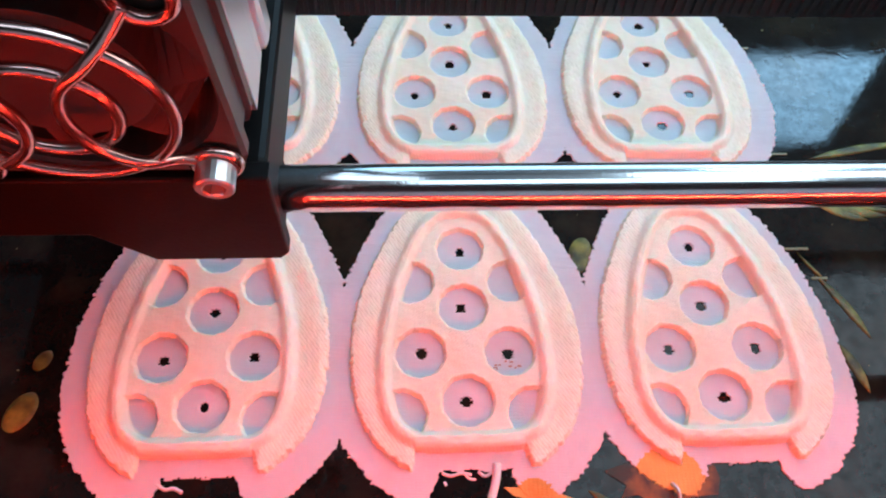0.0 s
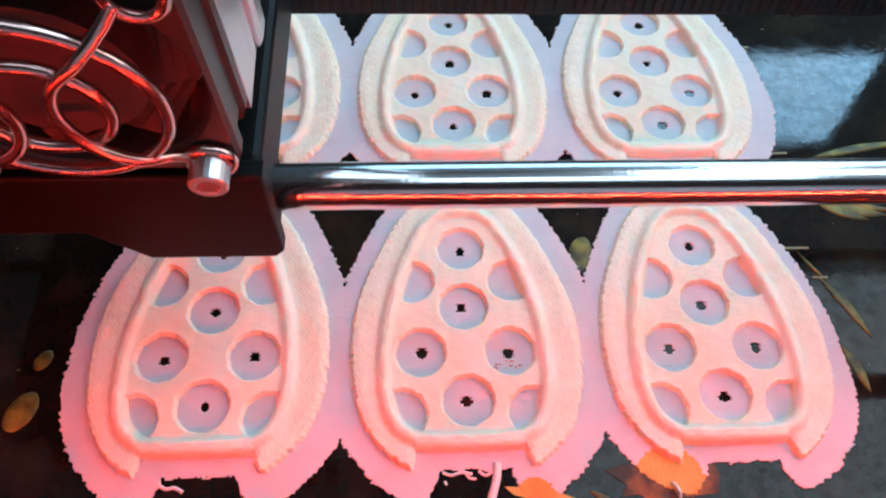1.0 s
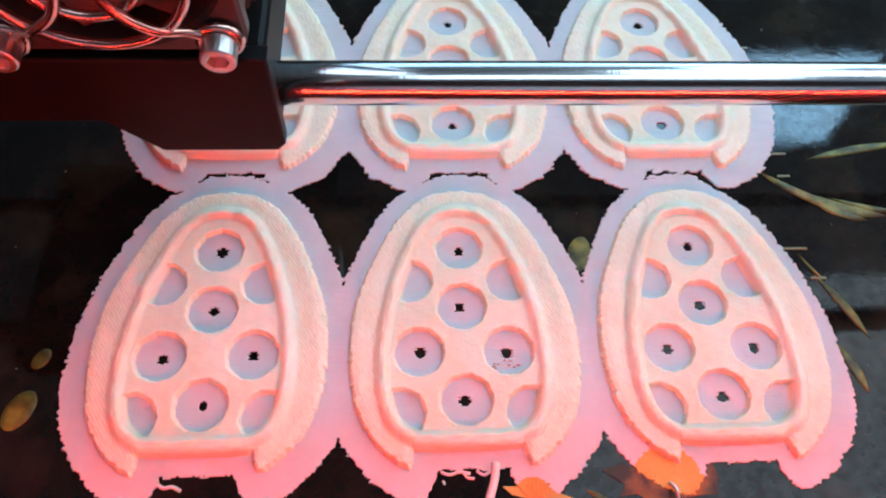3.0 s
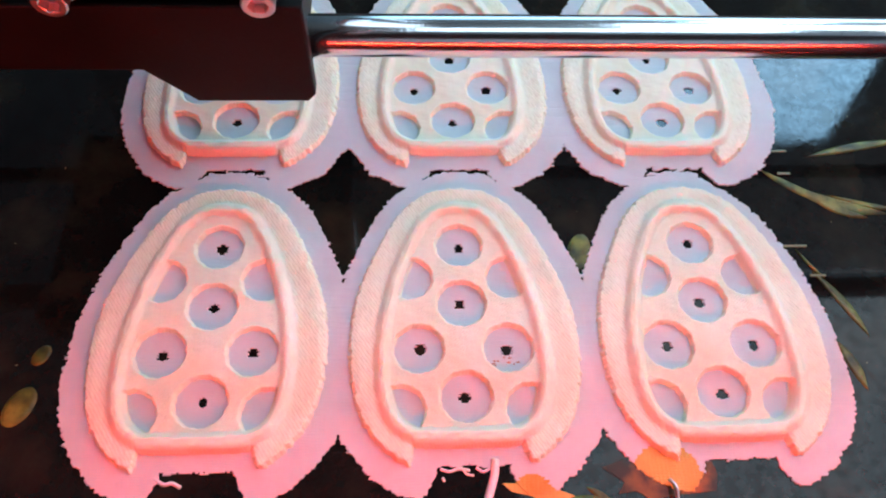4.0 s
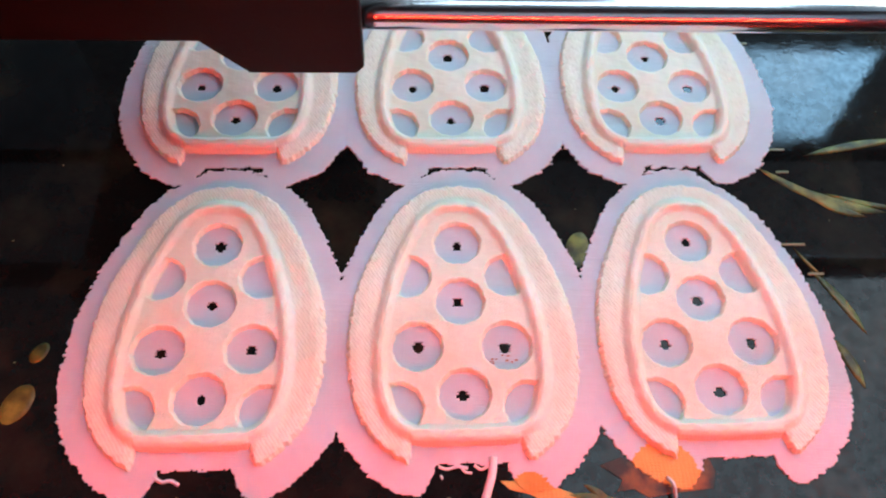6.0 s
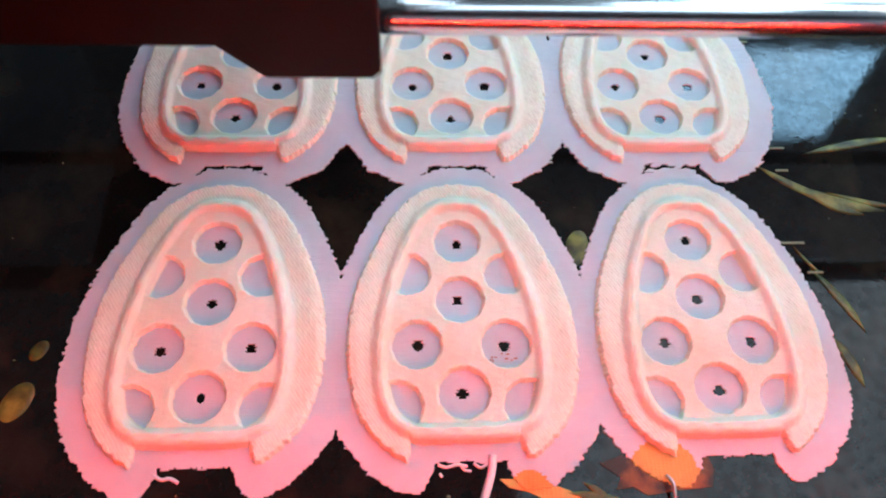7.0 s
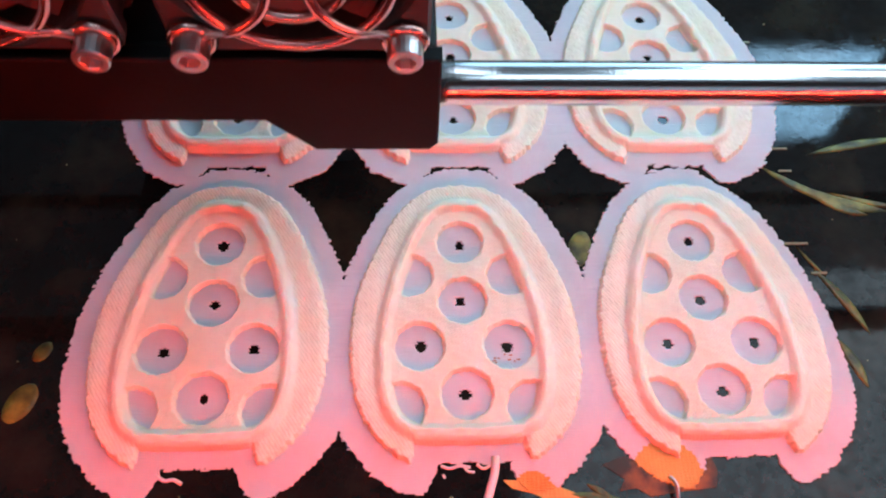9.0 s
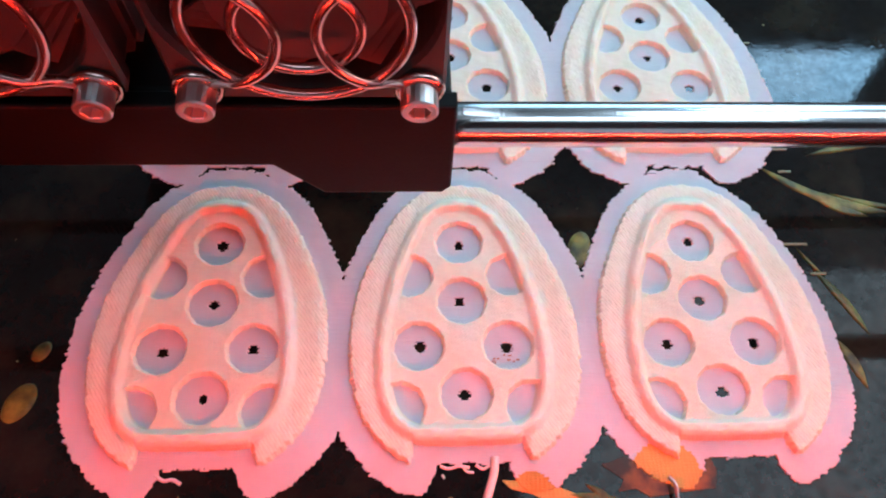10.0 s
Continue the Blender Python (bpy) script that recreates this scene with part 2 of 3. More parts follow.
def bed():
    bm = bmesh.new()
    box(bm, -0.150, 0.150, -0.100, 0.128, BED_Z - 0.004, BED_Z, 0.0006)
    p = tagged(new("build_plate"), "dark glossy build plate with smears and glue residue", "build plate")
    part("plate", bm, M_BED, p)
    bm = bmesh.new()
    box(bm, -0.140, 0.140, -0.092, 0.120, BED_Z - 0.012, BED_Z - 0.0042, 0.001)
    part("carrier", bm, M_FRAME, p)
    for x in (-0.12, 0.12):
        bm = bmesh.new()
        box(bm, x - 0.008, x + 0.008, -0.09, 0.198, BED_Z - 0.022, BED_Z - 0.0122, 0.001)
        part("support_arm", bm, M_FRAME, p)


# ---- the six printed parts and their common raft (millimetres) ----
PITCH_X, PITCH_Y = 57.0, 76.3
AXIS = 1.0
BAND_AXIS = 0.4
OUTER = [(0, 32.6), (7, 31.3), (13, 27.0), (17.0, 21.3), (21, 12.8), (24.0, 5), (25.7, -3), (26.1, -11), (25.4, -19),
         (23, -27), (19, -32.6), (15.5, -35.6), (12.8, -37.0)]
RIDGE = [(0, 26.0), (4, 25.4), (7.6, 22.9), (10.4, 18.3), (12.6, 13.5), (15.2, 6), (17.0, -2), (18.0, -10), (18.2, -16.5), (17.4, -23),
         (15.4, -27.8), (11.6, -30.4), (6, -30.9)]
CUPS = [(0, 15.5, 5.6), (0, 0, 5.7), (-10.1, -11.1, 5.7), (10.1, -11.1, 5.7), (0.1, -22.4, 5.75),
        (-11.9, 6.6, 5.3), (11.4, 6.6, 5.3), (-14.4, -25.2, 5.6), (14.2, -25.2, 5.6)]


def mirrored(half, notch=None):
    right = [tuple(c)[:2] for c in curve([(x, y, 0) for x, y in half], steps=8)]
    if notch:
        right = right + notch
    left = [(-x, y) for x, y in right[::-1] if x > 0.01]
    return np.array(right + left)


def distance(px, py, poly):
    """Signed distance to a closed outline, negative inside."""
    best = np.full(px.shape, 1e9)
    inside = np.zeros(px.shape, bool)
    for (x0, y0), (x1, y1) in zip(poly, np.roll(poly, -1, 0)):
        dx, dy = x1 - x0, y1 - y0
        t = np.clip(((px - x0) * dx + (py - y0) * dy) / (dx * dx + dy * dy + 1e-12), 0, 1)
        best = np.minimum(best, (px - x0 - t * dx) ** 2 + (py - y0 - t * dy) ** 2)
        if dy:
            inside ^= ((y0 > py) != (y1 > py)) & (px < dx * (py - y0) / dy + x0)
    return np.where(inside, -1, 1) * np.sqrt(best)


def step(e0, e1, x):
    t = np.clip((x - e0) / (e1 - e0), 0, 1)
    return t * t * (3 - 2 * t)


def ripple(px, py, scale, seed):
    """Smooth irregular waves, about -1 to 1."""
    rng = np.random.RandomState(seed)
    out = np.zeros(px.shape)
    for _ in range(7):
        a, f, ph = rng.uniform(0, 6.28), rng.uniform(0.6, 1.6) / scale, rng.uniform(0, 6.28)
        out += np.sin((np.cos(a) * px + np.sin(a) * py) * f * 6.28 + ph)
    return out / 4.0


OUTER_LINE = mirrored(OUTER, [(11.0, -32.2), (6, -32.2), (0, -32.2)])
RIDGE_LINE = mirrored(RIDGE, [(0, -31.0)])


def printed_mesh():
    """Height field of one printed part, split into band, ridge and base plate."""
    cell = 0.23
    xs, ys = np.arange(-27.0, 28.6, cell), np.arange(-38.4, 33.9, cell)
    X, Y = np.meshgrid(xs, ys)
    # printing wobble of the outlines
    wob = 0.10 * np.sin(Y * 5.2 + 2 * ripple(X, Y, 6, 2)) * step(0, 12, np.abs(X)) + 0.24 * ripple(X, Y, 2.0, 3)
    do = distance(X - BAND_AXIS, Y, OUTER_LINE) + wob
    dr = distance(X, Y, RIDGE_LINE)
    wall = np.abs(dr + 0.1 * ripple(X, Y, 6, 5))
    foot = (Y < -30.6) & (np.abs(X) < 11.6)
    band = 1.60 - 0.25 * step(7.0, 2.0, dr) + 0.10 * ripple(X, Y, 5, 8) + 0.05 * ripple(X, Y, 1.4, 9)
    band = band + 0.25 * step(-28, -34, Y)
    rim = (1.25 + 0.26 * ripple(X, Y, 6, 11)) * np.exp(-(wall / 1.42) ** 2.8)
    plate = 1.45 + 0.06 * ripple(X, Y, 4, 12) + 0.03 * ripple(X, Y, 1.1, 13)
    cup = np.full(X.shape, 1e9)
    for k, (cx, cy, r) in enumerate(CUPS):
        a = np.arctan2(Y - cy, X - cx)
        r = r + 0.06 * np.sin(a * 17 + k) + 0.07 * np.sin(a * 9 + 2 * k)
        cup = np.minimum(cup, np.hypot(X - cx, Y - cy) - r)
    plate = plate * step(-0.26, 0.26, cup)
    base = np.where(dr < 0, plate, band * step(0.0, -0.55, do))
    # softly rolled outer shoulder
    base = np.where(dr < 0, base, base * (0.80 + 0.20 * step(0, -2.4, do)))
    # the flat front of the rim drops straight to the raft
    front = step(2.4, 1.9, dr)
    base = np.where((dr >= 0) & foot, 1.45 * front, base)
    # the rim also closes over the pockets' outer sides
    base = np.where(dr < 0, np.maximum(base, 1.45 * step(-2.0, -1.2, dr)), base)
    H = base + rim
    H = np.where((dr >= 0) & foot, (1.45 + 1.15 * np.exp(-(wall / 1.9) ** 4)) * front, H)
    ridge_zone = wall < 1.8
    keep = np.where(dr < 2.4, True, do < 0.0) & (H > 0.06)
    H = np.maximum(H, 0.0)
    faces_of = {"band": [], "ridge": [], "base_plate": []}
    q = keep[:-1, :-1] & keep[1:, :-1] & keep[:-1, 1:] & keep[1:, 1:]
    anyk = keep[:-1, :-1] | keep[1:, :-1] | keep[:-1, 1:] | keep[1:, 1:]
    rz = ridge_zone[:-1, :-1]
    ins = dr[:-1, :-1] < 0
    ny, nx = H.shape
    idx = np.arange(ny * nx).reshape(ny, nx)
    V = np.stack([X, Y, np.where(keep, H, 0.0)], -1).reshape(-1, 3) * MM
    meshes = {}
    for name, sel in (("band", anyk & ~rz & ~ins), ("ridge", anyk & rz), ("base_plate", anyk & ~rz & ins)):
        F = np.stack([idx[:-1, :-1][sel], idx[:-1, 1:][sel], idx[1:, 1:][sel], idx[1:, :-1][sel]], -1)
        used, inv = np.unique(F, return_inverse=True)
        me = bpy.data.meshes.new(name)
        me.from_pydata(V[used].tolist(), [], inv.reshape(-1, 4).tolist())
        me.update()
        meshes[name] = me
    return meshes


def printed_parts():
    meshes = printed_mesh()
    mats = {"band": M_BAND, "ridge": M_RIDGE, "base_plate": M_PLATE}
    first = tagged(new("printed_part"), "white printed plastic part with round pockets, on its raft", "printed part",
                   "printed parts on the build plate")
    for name, me in meshes.items():
        finish(name, me, mats[name], first, {"band": "lower outer band, open at the foot", "ridge": "rounded raised rim",
                                              "base_plate": "flat plate with round pockets"}[name], True)
    for r in range(2):
        for c in (-1, 0, 1):
            m = Matrix.Translation((c * PITCH_X * MM, r * PITCH_Y * MM, 0))
            if r == 0 and c == -1:
                first.matrix_basis = m
            else:
                copy_thing(first, m)


def raft():
    """Rows of flattened beads laid side by side under all six parts."""
    rng = np.random.RandomState(4)
    pitch, fine = 0.62, 0.08
    xs = np.arange(-90, 91.5, fine)
    pads = [([], []) for _ in range(7)]
    centres = [(c * PITCH_X, r * PITCH_Y) for r in range(2) for c in (-1, 0, 1)]
    holes = [(cx + x + rng.uniform(-0.4, 0.4), cy + y + rng.uniform(-0.3, 0.3), rng.uniform(1.15, 1.5))
             for cx, cy in centres for x, y, r in CUPS[:5]]
    swell = 0.0
    for y in np.arange(-43, 116, pitch):
        swell = 0.45 * swell + rng.uniform(-0.15, 0.15)
        for y_half in (-0.155, 0.155):
            yy = y + y_half
            d = np.full(xs.shape, 1e9)
            py = np.full(xs.shape, yy)
            for cx, cy in centres:
                if abs(y - cy) < 45:
                    lx = xs - cx - AXIS
                    wide = 1.3 * step(2, -22, np.float64(yy - cy)) * step(7.5, 11.5, np.abs(lx))
                    if cx > 0 and cy < 1:
                        # the free east side of the front row is trimmed closer
                        wide = wide - (0.7 + 1.5 * step(-34.0, -12.0, np.float64(yy))) * step(3, 12, lx)
                    d = np.minimum(d, distance(lx, py - cy, OUTER_LINE) - wide)
            d = d + 0.22 * ripple(xs, py, 4.0, 21)
            if abs(yy - 38.4) < 1.8:
                # the slots between the rows are half closed by sagging beads
                d = d - 0.55 - 0.35 * ripple(xs, py, 2.2, 27)
            solid = d < 4.6 + swell + 0.30 + 0.34 * ripple(xs, py, 1.5, 22)
            for hx, hy, hr in holes:
                if abs(yy - hy) < hr:
                    half = math.sqrt(hr * hr - (yy - hy) ** 2) + rng.uniform(-0.5, 0.3)
                    solid &= np.abs(xs - hx) > half
            edge = np.flatnonzero(np.diff(np.concatenate([[0], solid.astype(int), [0]])))
            cuts = (-28.5 + AXIS, 28.5 + AXIS)
            for i0, i1 in zip(edge[::2], edge[1::2]):
                e0, e1 = xs[i0] + rng.uniform(-0.06, 0.06), xs[i1 - 1] + rng.uniform(-0.06, 0.06)
                if e1 - e0 < 0.5:
                    continue
                spans = []
                # the two tips that lie on the amber tape are stained
                for tx, ty, tr in ((41.8, -40.6, 7.4), (13.0, -43.6, 4.6)):
                    if abs(yy - ty) < tr:
                        half = math.sqrt(tr * tr - (yy - ty) ** 2) + rng.uniform(-0.5, 0.5)
                        spans.append((tx - half, tx + half))
                inner = [c for c in (*cuts, *(e for span in spans for e in span)) if e0 + 0.4 < c < e1 - 0.4]
                ends = [e0, *sorted(inner), e1]
                top = rng.uniform(-0.03, 0.0)
                for x0, x1 in zip(ends, ends[1:]):
                    if x1 - x0 < 0.3:
                        continue
                    mid = (x0 + x1) / 2
                    col = int(mid > cuts[0]) + int(mid > cuts[1])
                    stained = any(a < mid < c for a, c in spans)
                    verts, faces = pads[6 if stained else col + 3 * int(yy > 37.6)]
                    bead(verts, faces, x0, x1, yy, top, x0 != e0, x1 != e1)
    thing = tagged(new("raft"), "thin white printed raft with ragged edges on the dark plate", "raft")
    for verts, faces in pads:
        me = bpy.data.meshes.new("raft_pad")
        me.from_pydata(verts, [], faces)
        me.update()
        if verts is pads[6][0]:
            tagged(finish("raft_tip", me, M_AMBER, thing, "amber-stained tips of the raft"), kind="stuff")
            continue
        tagged(finish("raft_pad", me, M_RAFT, thing), kind="stuff")


def bead(verts, faces, x0, x1, y, top, flush0, flush1):
    """One flattened bead of filament from x0 to x1 (millimetres)."""
    h, k = 0.158, len(verts)
    prof = ((-h, -0.5), (-h, top - 0.04), (-0.07, top), (0.07, top), (h, top - 0.04), (h, -0.5))
    for xe, drop in ((x0, not flush0), (x0 + 0.14, 0), (x1 - 0.14, 0), (x1, not flush1)):
        for py, pz in prof:
            low = 0.2 if drop and pz > -0.4 else 0.0
            verts.append((xe * MM, (y + py) * MM, (pz - low) * MM))
    for s in range(3):
        for j in range(5):
            a = k + s * 6 + j
            faces.append((a, a + 1, a + 7, a + 6))
    faces.append(tuple(k + j for j in range(5, -1, -1)))
    faces.append(tuple(k + 18 + j for j in range(6)))


# ---- the moving gantry and the extruder carriage ----
def gantry():
    g = tagged(new("gantry"), "polished steel rod and toothed belt of the cross axis", "gantry")
    bm = bmesh.new()
    bmesh.ops.create_cone(bm, cap_ends=True, segments=48, radius1=0.004, radius2=0.004, depth=0.50,
                          matrix=Matrix.Translation((0.05, 0, 0)) @ Matrix.Rotation(radians(90), 4, "Y"))
    part("front_rod", bm, M_STEEL, g, "polished steel rod", True)
    bm = bmesh.new()
    box(bm, -0.19, 0.29, 0.0446, 0.0456, -0.004, 0.002)
    for i in range(236):
        x = -0.186 + i * 0.002
        prism(bm, [(x - 0.00055, 0.0447), (x - 0.00035, 0.0438), (x + 0.00035, 0.0438), (x + 0.00055, 0.0447)], 2, -0.0028, 0.0018)
    part("toothed_belt", bm, M_BELT, g, "black toothed rubber belt")
    return g


LEAN = 6.0


def fan_unit(head, dx):
    """One cooling fan with its wire guard, the heat sink and motor behind it. Origin at its lower front screw."""
    cx, cz = dx - 0.0165, 0.0154
    gx = cx + 0.0004
    bm = bmesh.new()
    n_seg = 64
    def ring(y, r):
        return [bm.verts.new((cx + r * math.cos(2 * math.pi * i / n_seg), y, cz + r * math.sin(2 * math.pi * i / n_seg))) for i in range(n_seg)]
    def square(y, s, rad):
        out = []
        for i in range(n_seg):
            a = 2 * math.pi * i / n_seg
            c, d = math.cos(a), math.sin(a)
            k = s / max(abs(c), abs(d))
            x, z = c * k, d * k
            ex, ez = max(abs(x) - (s - rad), 0), max(abs(z) - (s - rad), 0)
            L = math.hypot(ex, ez)
            if ex > 0 and ez > 0 and L > rad:
                x = math.copysign(s - rad + ex * rad / L, x)
                z = math.copysign(s - rad + ez * rad / L, z)
            out.append(bm.verts.new((cx + x, y, cz + z)))
        return out
    loops = [ring(0.0150, 0.0188), ring(0.0062, 0.0188), ring(0.0052, 0.0193), square(0.0052, 0.0194, 0.003), square(0.0058, 0.0200, 0.003),
             square(0.0078, 0.0200, 0.003), square(0.0082, 0.0192, 0.003), square(0.0128, 0.0192, 0.003), square(0.0132, 0.0200, 0.003), square(0.0150, 0.0200, 0.003)]
    loops.append(loops[0])
    for a, c in zip(loops, loops[1:]):
        for i in range(n_seg):
            j = (i + 1) % n_seg
            bm.faces.new((a[i], a[j], c[j], c[i]))
    bmesh.ops.recalc_face_normals(bm, faces=bm.faces)
    fan = part("fan_frame", bm, M_FAN, head, "square black fan frame")
    fan.rotation_euler.x = radians(LEAN)
    # hub and blades
    bm = bmesh.new()
    bmesh.ops.create_cone(bm, cap_ends=True, segments=40, radius1=0.0122, radius2=0.0118, depth=0.008,
                          matrix=Matrix.Translation((cx, 0.0105, cz)) @ Matrix.Rotation(radians(90), 4, "X"))
    for i in range(7):
        a = 2 * math.pi * i / 7
        rows = []
        for s in range(5):
            r = 0.0119 + 0.0065 * s / 4
            pair = []
            for side, y in ((-0.33, 0.0080), (0.33, 0.0140)):
                ang = a + side + 0.25 * s / 4
                pair.append((bm.verts.new((cx + r * math.cos(ang), y, cz + r * math.sin(ang))),
                             bm.verts.new((cx + r * math.cos(ang), y + 0.0007, cz + r * math.sin(ang)))))
            rows.append(pair)
        for p0, p1 in zip(rows, rows[1:]):
            bm.faces.new((p0[0][0], p0[1][0], p1[1][0], p1[0][0]))
            bm.faces.new((p0[0][1], p1[0][1], p1[1][1], p0[1][1]))
            bm.faces.new((p0[0][0], p1[0][0], p1[0][1], p0[0][1]))
            bm.faces.new((p0[1][0], p0[1][1], p1[1][1], p1[1][0]))
    bmesh.ops.recalc_face_normals(bm, faces=bm.faces)
    part("rotor", bm, M_ROTOR, fan, "dark fan rotor with seven blades")
    # finger guard: two rings and two bowed wires that end in eyelets
    wr = 0.00085
    def circle(r, y):
        return [(gx + r * math.cos(2 * math.pi * i / 56), y, cz + r * math.sin(2 * math.pi * i / 56)) for i in range(56)]
    bm = bmesh.new()
    tube(bm, circle(0.0143, 0.0020), wr, True)
    tube(bm, circle(0.0080, 0.0018), wr, True)
    for s in (-1, 1):
        line = curve([(cx + 0.0004 * (1 - abs(z) / 0.016) + s * x, y, cz + z) for x, y, z in (
            (0.0138, 0.0042, -0.0150), (0.0118, 0.0030, -0.0126), (0.0085, 0.0008, -0.0098), (0.0046, 0.0004, -0.0062), (0.0028, 0.0004, -0.0020),
            (0.0028, 0.0004, 0.0020), (0.0046, 0.0004, 0.0062), (0.0085, 0.0008, 0.0098), (0.0118, 0.0030, 0.0126), (0.0138, 0.0042, 0.0150))], steps=7)
        tube(bm, line, wr)
        for t in (-1, 1):
            tube(bm, [(cx + s * 0.016 + 0.0030 * math.cos(2 * math.pi * i / 28), 0.0042, cz + t * 0.016 + 0.0030 * math.sin(2 * math.pi * i / 28))
                      for i in range(28)], wr, True, 8)
    part("finger_guard", bm, M_WIRE, fan, "chromed wire finger guard", True)
    def hexed(k, i):
        """Draws the first two rings out to a hexagon."""
        return 1.0 / math.cos((i % 4 - 2) * math.pi / 12) * 0.95 if k < 2 else 1.0
    for sx in (-1, 1):
        for sz in (-1,):
            bm = bmesh.new()
            at = Matrix.Translation((cx + sx * 0.016, 0, cz + sz * 0.016))
            prof = [(0.0014, 0.0018), (0.0015, 0.00015), (0.0017, 0.0), (0.0025, 0.0), (0.00275, 0.00025), (0.00275, 0.0033), (0.0015, 0.0035), (0.0015, 0.0060)]
            rings = []
            for k, (r, y) in enumerate(prof):
                seg = 24
                rings.append([bm.verts.new(at @ Vector((r * hexed(k, i) * math.cos(2 * math.pi * i / seg), y, r * hexed(k, i) * math.sin(2 * math.pi * i / seg)))) for i in range(seg)])
            for a, c in zip(rings, rings[1:]):
                for i in range(24):
                    bm.faces.new((a[i], a[(i + 1) % 24], c[(i + 1) % 24], c[i]))
            bm.faces.new(rings[0])
            bmesh.ops.recalc_face_normals(bm, faces=bm.faces)
            part("socket_screw", bm, M_SCREW, fan, "cap screw with a hexagon socket")
    # heat sink with fins, then the motor
    bm = bmesh.new()
    box(bm, cx - 0.020, cx + 0.020, 0.0232, 0.0262, cz - 0.020, cz + 0.022, 0.0003)
    sink = part("heat_sink", bm, M_ALU, head, "finned aluminium heat sink")
    sink.rotation_euler.x = radians(LEAN)
    bm = bmesh.new()
    box(bm, -0.0006, 0.0006, 0.0152, 0.0231, cz - 0.0195, cz + 0.0215, 0.0002)
    fin = part("fin", bm, M_ALU, sink)
    fin.location.x = cx - 0.0195
    for i in range(1, 11):
        f = new("fin", fin.data)
        f.parent, f.location.x = sink, cx - 0.0195 + i * 0.0039
    bm = bmesh.new()
    box(bm, cx - 0.021, cx + 0.021, 0.0266, 0.0330, cz - 0.021, cz + 0.021, 0.0015)
    box(bm, cx - 0.021, cx + 0.021, 0.0470, 0.0540, cz - 0.021, cz + 0.021, 0.0015)
    motor = part("stepper_motor", bm, M_ALU, head, "stepper motor with bright end caps")
    motor.rotation_euler.x = radians(LEAN)
    bm = bmesh.new()
    box(bm, cx - 0.0205, cx + 0.0205, 0.0331, 0.0469, cz - 0.0205, cz + 0.0205, 0.002)
    part("motor_core", bm, M_PLASTIC, motor, "black laminated motor core")


def carriage():
    head = tagged(new("extruder_carriage"), "black twin extruder carriage with wire-guarded cooling fans", "printer head")
    bm = bmesh.new()
    prism(bm, [(0.0055, -0.0270), (0.0040, -0.0288), (-0.0170, -0.0288), (-0.0250, -0.0204), (-0.0900, -0.0204), (-0.0900, -0.0052), (0.0055, -0.0052)],
          1, 0.0050, 0.0085, 0.0005)
    part("front_plate", bm, M_PLASTIC, head, "black front plate with a stepped lower edge")
    bm = bmesh.new()
    box(bm, -0.0890, 0.0048, 0.0086, 0.0760, -0.0200, -0.0060, 0.0012)
    part("carriage_body", bm, M_PLASTIC, head)
    bm = bmesh.new()
    prism(bm, [(0.0088, -0.0270), (0.0180, -0.0270), (0.0200, -0.0205), (0.0088, -0.0205)], 0, -0.0160, 0.0046, 0.0004)
    part("bearing_block", bm, M_PLASTIC, head)
    for dx in (0.0, -0.0463):
        fan_unit(head, dx)
    return head


# ---- residue on the plate ----
def blob(name, pts, height, mat, label, category):
    """A thin domed film with the given outline (millimetres)."""
    line = [Vector((p[0], p[1], 0)) for p in curve([(x, y, 0) for x, y in pts], True, 6)]
    mid = sum(line, Vector()) / len(line)
    bm = bmesh.new()
    rings = []
    for f, z in ((1.0, 0.02), (0.93, 0.7), (0.6, 1.0), (0.25, 0.9)):
        rings.append([bm.verts.new(((mid + (p - mid) * f) * MM) + Vector((0, 0, BED_Z + z * height * MM))) for p in line])
    k = len(line)
    for a, c in zip(rings, rings[1:]):
        for i in range(k):
            bm.faces.new((a[i], a[(i + 1) % k], c[(i + 1) % k], c[i]))
    bm.faces.new(rings[-1])
    bmesh.ops.recalc_face_normals(bm, faces=bm.faces)
    return tagged(obj(name, bm, mat, smooth=True), label, category)


def leaf(x0, y0, x1, y1, width, bend=0.0):
    """Outline of a slender pointed film between two ends."""
    a, c = Vector((x0, y0)), Vector((x1, y1))
    d = c - a
    s = Vector((-d.y, d.x)).normalized()
    up = [(0.03, 0.02), (0.25, 0.36), (0.5, 0.5), (0.75, 0.40), (0.97, 0.04)]
    pts = [a + d * f + s * (w * width + bend * math.sin(math.pi * f)) for f, w in up]
    pts += [a + d * f + s * (-w * width + bend * math.sin(math.pi * f)) for f, w in reversed(up)]
    return [tuple(p) for p in pts]


